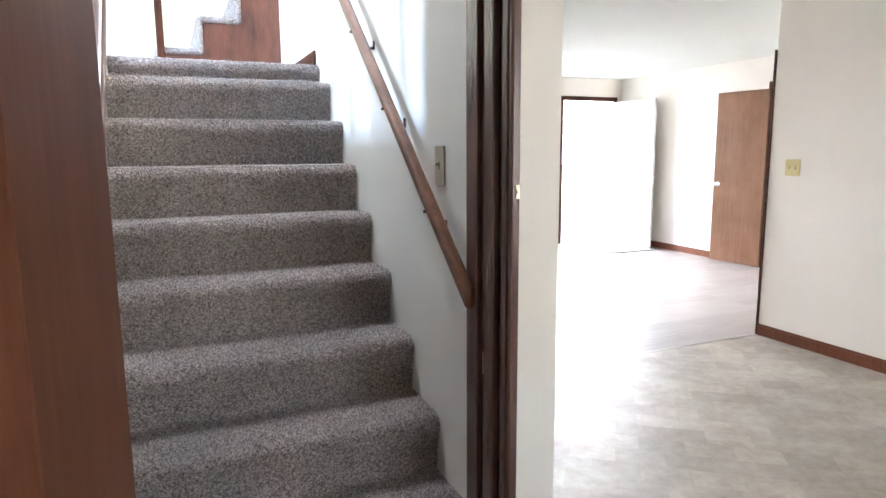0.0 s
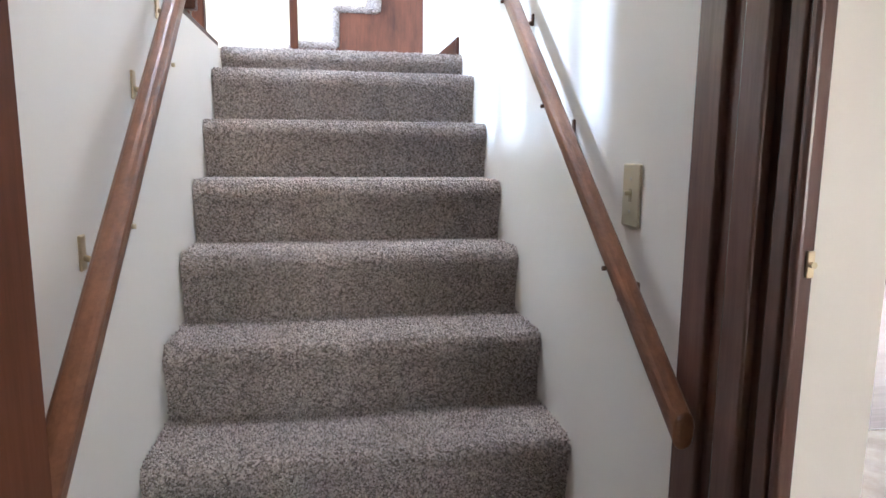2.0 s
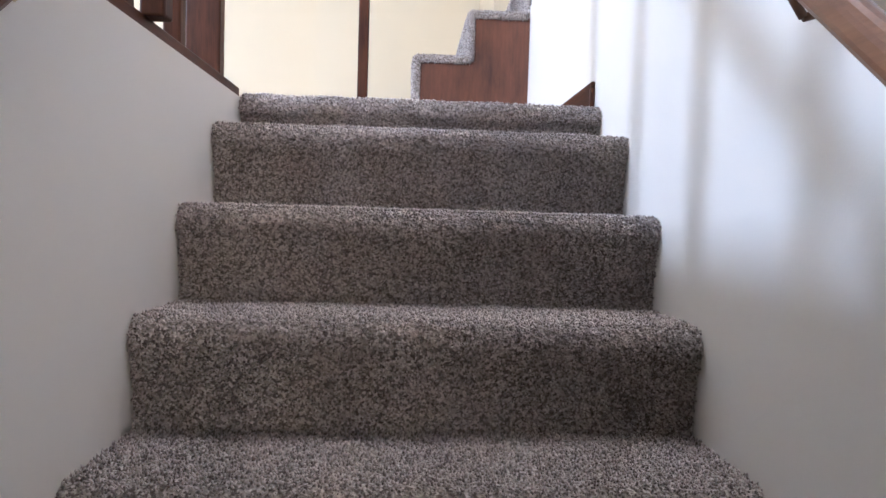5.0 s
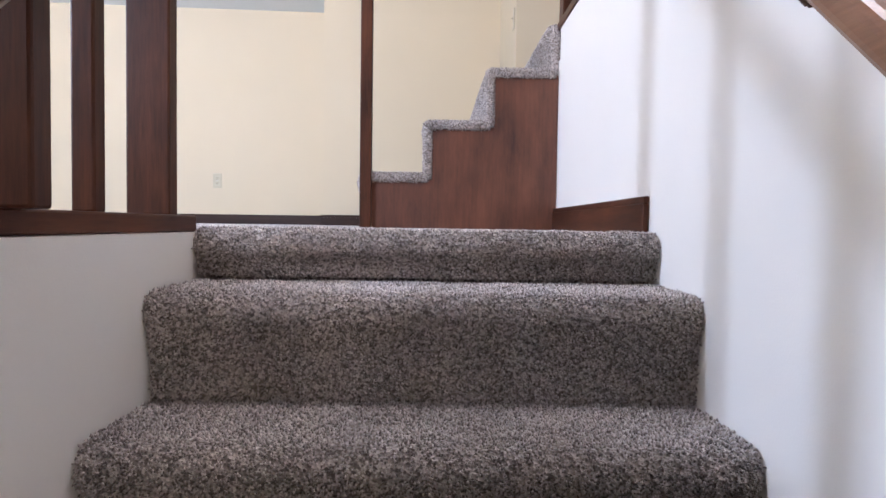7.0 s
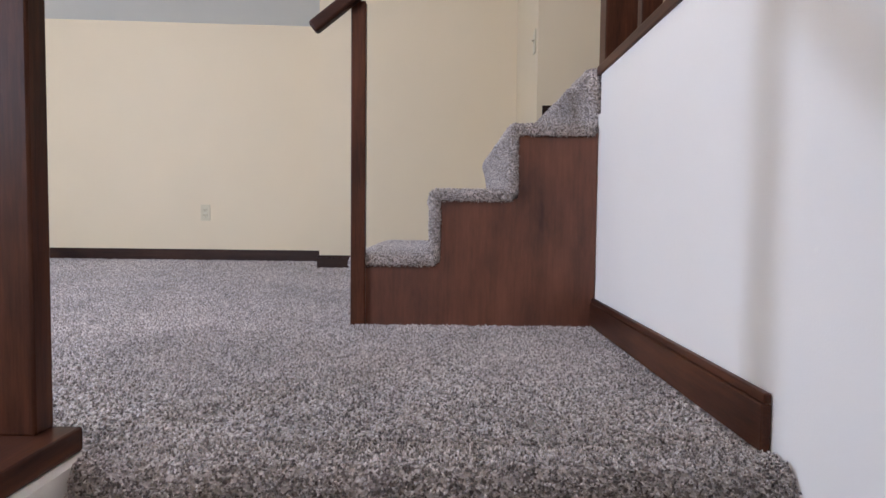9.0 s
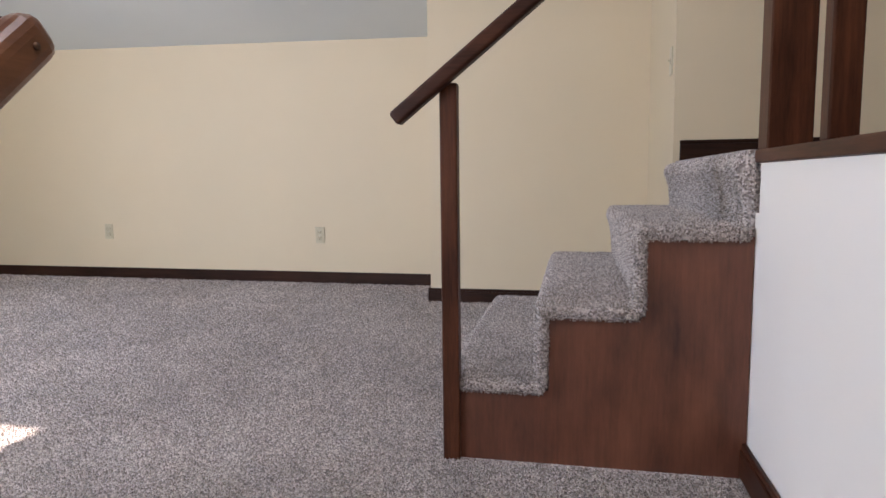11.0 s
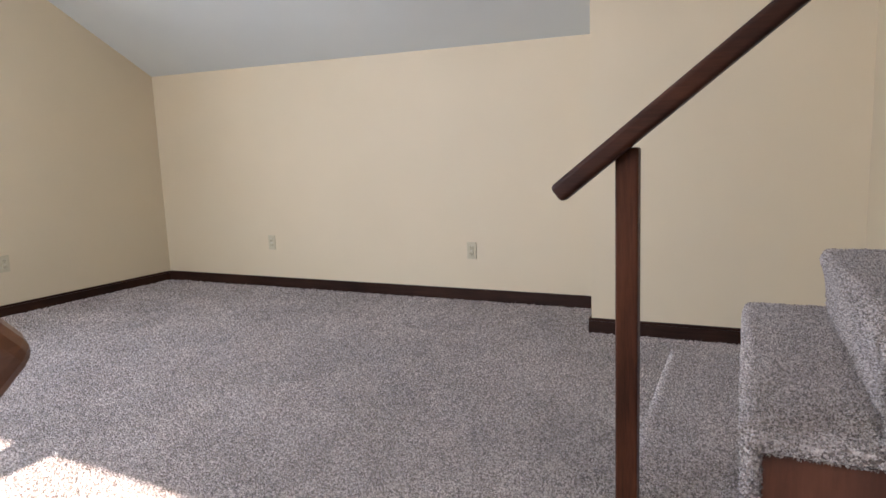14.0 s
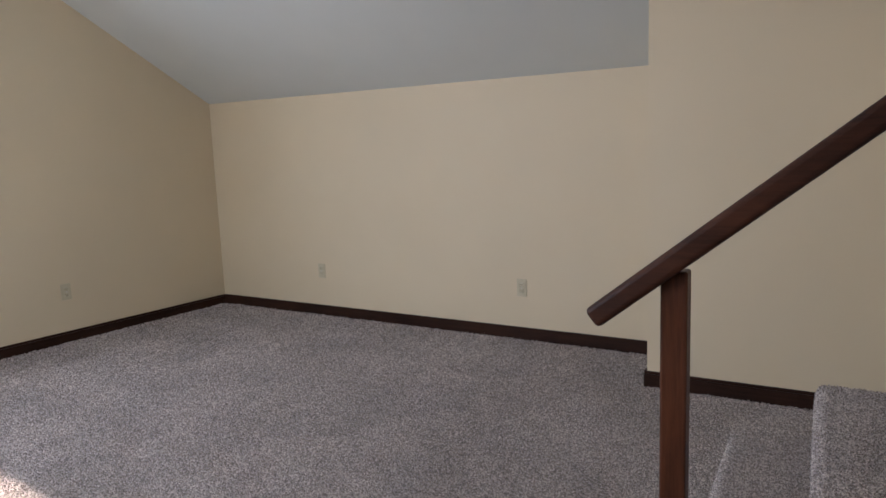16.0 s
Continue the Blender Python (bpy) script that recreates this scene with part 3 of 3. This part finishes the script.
box(b, -0.533, -0.489, 2.640, 2.682, 1.833, left_line(2.66) - 0.015, 0.005, 2)
part("support_post", local(b, left_rail.location), WOOD_Z, left_rail, "short rounded wooden post under the rail")
wall_rail("wall_handrail", "stained wooden handrail on the sunlit stair wall", right_x, XR, right_line, 1.345, 2.95, (1.586, 1.925, 2.25, 2.62), BRONZE, (0.035, 0.043), (0.007, 0.016))


# railing on the knee walls
def railing(name, label, plate, boards, top, loc):
    ob = thing(name, label, "railing", loc)
    b = bmesh.new()
    box(b, *plate, 0.004, 2)
    part("bottom_plate", local(b, loc), WOOD_Y, ob)
    for nm, x0, x1, y0, y1, z0, z1 in boards:
        b = bmesh.new()
        box(b, x0, x1, y0, y1, z0, z1, 0.004, 2)
        part(nm, local(b, loc), WOOD_Z, ob)
    b = bmesh.new()
    box(b, *top, 0.008, 3)
    part("top_rail", local(b, loc), WOOD_Y, ob)
    return ob


def left_boards():
    out = [("newel", -0.652, -0.562, 3.203, 3.245, 1.833, 3.02)]
    y = 2.905
    while y > 2.05:
        out.append(("baluster", -0.595, -0.557, y, y + 0.036, 1.833, 2.90))
        y -= 0.26
    return out


railing("stair_railing", "dark-stained wooden railing of flat boards on a plate", (-0.650, -0.522, 1.98, 3.247, 1.800, 1.834), left_boards(), (-0.635, -0.555, 1.98, 3.203, 2.90, 2.94), (-0.56, 3.1, 1.80))


def right_boards():
    out = [("newel", 0.448, 0.542, 4.245, 4.318, 2.596, 3.5)]
    y = 3.905
    while y > YS + 0.1:
        out.append(("baluster", 0.450, 0.500, y, y + 0.040, 2.596, 3.46))
        y -= 0.26
    return out


railing("hall_railing", "dark-stained wooden railing along the upper hall edge", (0.444, 0.60, YS, 4.325, 2.567, 2.597), right_boards(), (0.445, 0.545, YS, 4.245, 3.46, 3.50), (0.5, 4.3, 2.567))

# rail of the short stair
rail2 = thing("stair_handrail", "dark-stained handrail on a slim post beside the short stair", "handrail", (-0.28, YST0 - 0.03, ZL))
b = bmesh.new()
box(b, -0.300, -0.256, YST0 - 0.038, YST0 - 0.0, ZL, 2.775, 0.004, 2)
part("post", local(b, rail2.location), WOOD_Z, rail2)
def line2(x):
    return 2.700 + 0.79 * (x + 0.395)
part("rail", local(rail_bar((-0.412, YST0 - 0.050, line2(-0.412)), (0.62, YST0 - 0.050, line2(0.62)), 0.042, 0.039, 0.010), rail2.location), DARKRAIL, rail2)


# ---- doors ----
def knob(parent, at, axis, material):
    b = bmesh.new()
    a, d = Vector(at), Vector(axis)
    cyl(b, a, a + d * 0.008, 0.028)
    cyl(b, a + d * 0.008, a + d * 0.045, 0.010)
    sphere(b, a + d * 0.060, 0.025)
    part("knob", b, material, parent, smooth=True)


def door_leaf(name, label, hinge, angle, width, height, thick, material, knob_material, hinge_at=(0.25, 1.02, 1.80), knob_z=0.95):
    ob = thing(name, label, "door")
    ob.matrix_basis = pose(*hinge, 0, 0, angle)
    b = bmesh.new()
    box(b, 0.0, width, -thick, 0.0, 0.012, height, 0.002)
    part("slab", b, material, ob)
    knob(ob, (width - 0.065, 0.0, knob_z), (0, 1, 0), knob_material)
    knob(ob, (width - 0.065, -thick, knob_z), (0, -1, 0), knob_material)
    for z in hinge_at:
        b = bmesh.new()
        cyl(b, (-0.004, 0.004, z - 0.045), (-0.004, 0.004, z + 0.045), 0.006, n=10)
        box(b, 0.0, 0.03, 0.0, 0.002, z - 0.045, z + 0.045)
        part("hinge", b, knob_material, ob)
    return ob


door_leaf("stair_door", "reddish-brown stained flush door standing open at the stair foot", (-0.380, 1.19, 0), -90, 0.76, 2.03, 0.035, DOORWOOD, BRASS, (0.2, 1.83))
door_leaf("closet_door", "brown veneered flush door standing open against the wall", (5.962, 5.165, 0), 97, 0.66, 2.04, 0.035, OAKDOOR, STEEL, ())
door_leaf("entry_door", "white entry door standing wide open into the room", (5.868, 7.76, 0), -90, 0.90, 2.06, 0.044, WHITEDOOR, STEEL)


def frame_member(name, parent, b, material):
    return part(name, b, material, parent)


# stair door frame: moulded jamb on the stairwell wall, stop and casing
frame_ob = tagged(new("door_frame_stair"), "dark-stained moulded door frame at the stair foot", "door frame", kind="structure")
for nm, x0, x1, y0, y1, z1, bev in (("jamb", 0.006, 0.001, 1.203, 1.378, 2.08, 0.001), ("stop", 0.026, 0.006, 1.250, 1.302, 2.06, 0.005),
                                    ("casing", 0.018, 0.001, 1.350, 1.418, 2.12, 0.005), ("front_casing", 0.015, 0.006, 1.203, 1.232, 2.08, 0.004)):
    b = bmesh.new()
    box(b, XR - x0, XR - x1, y0, y1, 0.0, z1, bev, 3)
    frame_member(nm, frame_ob, b, CASING)
b = bmesh.new()
box(b, XR - 0.015, XR + 0.010, 1.182, 1.1995, 0.0, 2.12, 0.006, 3)
frame_member("edge_trim", frame_ob, b, CASING)
b = bmesh.new()
box(b, XL + 0.001, XL + 0.020, 1.205, 1.435, 0.0, 2.08, 0.002)
frame_member("jamb", frame_ob, b, WOOD_Z)
b = bmesh.new()
box(b, XL + 0.020, XR - 0.020, 1.24, 1.42, 2.055, 2.079, 0.002)
frame_member("head", frame_ob, b, WOOD_X)
b = bmesh.new()
box(b, XR - 0.009, XR - 0.006, 1.308, 1.336, 0.80, 0.862, 0.001)
frame_member("strike_plate", frame_ob, b, BRASS)
b = bmesh.new()
box(b, XR - 0.004, XR + 0.006, 1.178, 1.182, 1.268, 1.300, 0.001)
cyl(b, (XR + 0.001, 1.173, 1.284), (XR + 0.001, 1.179, 1.284), 0.004)
frame_member("hasp", frame_ob, b, BRASS)


def opening_frame(name, label, x0, x1, y0, y1, top, axis, material):
    """Casing and jamb round a doorway in a wall that faces -x or -y."""
    ob = tagged(new(name), label, "door frame", kind="structure")
    w = 0.06
    for nm, a, c, z0, z1 in (("casing", 0, 1, 0.0, top + w), ("casing", 1, 0, 0.0, top + w)):
        b = bmesh.new()
        if axis == "x":
            ya, yb = (y0 - w, y0) if a == 0 else (y1, y1 + w)
            box(b, x0 - 0.015, x0 - 0.001, ya, yb, z0, z1, 0.003)
        else:
            xa, xb = (x0 - w, x0) if a == 0 else (x1, x1 + w)
            box(b, xa, xb, y0 - 0.015, y0 - 0.001, z0, z1, 0.003)
        part(nm, b, material, ob)
    b = bmesh.new()
    if axis == "x":
        box(b, x0 - 0.015, x0 - 0.001, y0, y1, top, top + w, 0.003)
    else:
        box(b, x0, x1, y0 - 0.015, y0 - 0.001, top, top + w, 0.003)
    part("head_casing", b, material, ob)
    return ob


opening_frame("door_frame_closet", "dark-stained casing round the closet doorway", 6.0, 6.12, 4.40, 5.14, 2.06, "x", WOOD_Z)
b = bmesh.new()
box(b, 5.99, 6.118, 5.122, 5.139, 0.0, 2.06, 0.002)
box(b, 5.99, 6.118, 4.401, 4.418, 0.0, 2.06, 0.002)
tagged(solid("door_jamb_closet", b, WOOD_Z), "dark-stained jamb lining of the closet doorway", "door frame", kind="structure")
opening_frame("door_frame_entry", "dark-stained casing round the entry doorway", 4.98, 5.86, 7.78, 7.9, 2.08, "y", WOOD_Z)
boxed("trim_kitchen_corner", [(3.688, 3.83, 3.218, 3.232, 0, 2.06)], WOOD_Z, "dark-stained trim board closing the wall end", "trim")

mat = thing("door_mat", "grey door mat with a dark border by the entry", "mat", (5.45, 7.2, 0.002))
b = bmesh.new()
box(b, -0.36, 0.38, -0.5, 0.5, 0.0, 0.008, 0.003)
part("border", b, SLOT, mat, "dark border")
b = bmesh.new()
box(b, -0.345, 0.365, -0.485, 0.485, 0.008, 0.011, 0.001)
part("centre", b, RUBBER, mat)


# ---- plates ----
def outlet(name, label, at, facing, material):
    """A duplex outlet: plate, two faces with slots, one screw. Built facing -y."""
    ob = thing(name, label, "outlet")
    ob.matrix_basis = Matrix.Translation(at) @ pose(0, 0, 0, 0, 0, facing)
    b = bmesh.new()
    box(b, -0.035, 0.035, -0.006, 0.0, -0.0575, 0.0575, 0.0025, 2)
    part("plate", b, material, ob)
    for z in (-0.02, 0.02):
        b = bmesh.new()
        box(b, -0.016, 0.016, -0.008, -0.006, z - 0.014, z + 0.014, 0.004, 2)
        f = part("receptacle", b, material, ob)
        b = bmesh.new()
        for x in (-0.007, 0.007):
            box(b, x - 0.0013, x + 0.0013, -0.0085, -0.0078, z - 0.003, z + 0.007)
        box(b, -0.0025, 0.0025, -0.0085, -0.0078, z - 0.010, z - 0.006)
        part("slots", b, SLOT, f)
    b = bmesh.new()
    cyl(b, (0, -0.006, 0), (0, -0.0072, 0), 0.003, n=10)
    part("screw", b, STEEL, ob)
    return ob


def switch(name, label, at, facing, material, gangs=1):
    ob = thing(name, label, "light switch")
    ob.matrix_basis = Matrix.Translation(at) @ pose(0, 0, 0, 0, 0, facing)
    w = 0.033 + 0.024 * (gangs - 1)
    b = bmesh.new()
    box(b, -w, w, -0.006, 0.0, -0.0575, 0.0575, 0.0025, 2)
    part("plate", b, material, ob)
    for g in range(gangs):
        x = (g - (gangs - 1) / 2) * 0.046
        b = bmesh.new()
        box(b, x - 0.005, x + 0.005, -0.0068, -0.0058, -0.012, 0.012)
        part("slot", b, IVORY_D, ob)
        b = bmesh.new()
        box(b, x - 0.004, x + 0.004, -0.018, -0.004, 0.0, 0.009, 0.002)
        part("toggle", b, material, ob)
        for z in (-0.03, 0.03):
            b = bmesh.new()
            cyl(b, (x, -0.006, z), (x, -0.0072, z), 0.003, n=10)
            part("screw", b, STEEL, ob)
    return ob


outlet("outlet", "ivory duplex outlet on the cream back wall", (-1.746, back_y(-1.746) - 0.001, 2.15), -1.15, IVORY)["group"] = "wall outlets"
outlet("outlet", "ivory duplex outlet on the cream back wall", (-3.503, back_y(-3.503) - 0.001, 2.165), -1.15, IVORY)["group"] = "wall outlets"
outlet("outlet", "ivory duplex outlet on the cream side wall", (XW, 5.627, 2.17), 90, IVORY)["group"] = "wall outlets"
outlet("outlet", "ivory outlet on the front room wall", (6.0, 6.02, 0.371), -90, IVORY)["group"] = "wall outlets"
switch("light_switch", "ivory toggle switch plate on the stair wall", (XR, 1.626, 1.335), -90, IVORY)
switch("light_switch", "yellowed two-gang plate on the kitchen wall", (3.70, 3.03, 1.245), -90, IVORY_Y, 2)
switch("light_switch", "ivory switch plate on the hall wall", (0.43, 5.60, 3.02), -90, IVORY)

# ---- outdoors ----
boxed("ground", [(-400, 400, 8.05, 400, -0.5, -0.2), (-400, 400, -400, -2.75, -0.5, -0.2), (-400, -5.0, -2.75, 8.05, -0.5, -0.2), (7.2, 400, -2.75, 8.05, -0.5, -0.2)], CONCRETE, "pale ground outside the house", "ground")
boxed("doorstep", [(4.7, 6.1, 7.905, 9.4, -0.2, -0.03)], CONCRETE, "concrete step outside the entry", "step")
# white emissive sheet, stands in for the blown-out daylight beyond the entry
glow, gn, gl, gp = node_material("glowing_backdrop_white", 1.0)
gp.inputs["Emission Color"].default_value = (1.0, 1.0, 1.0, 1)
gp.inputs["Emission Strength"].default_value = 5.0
boxed("backdrop_sky", [(-30, 60, 60.0, 60.2, -1, 40)], glow, "glowing white sheet in place of the overexposed outdoors beyond the entry", "backdrop")
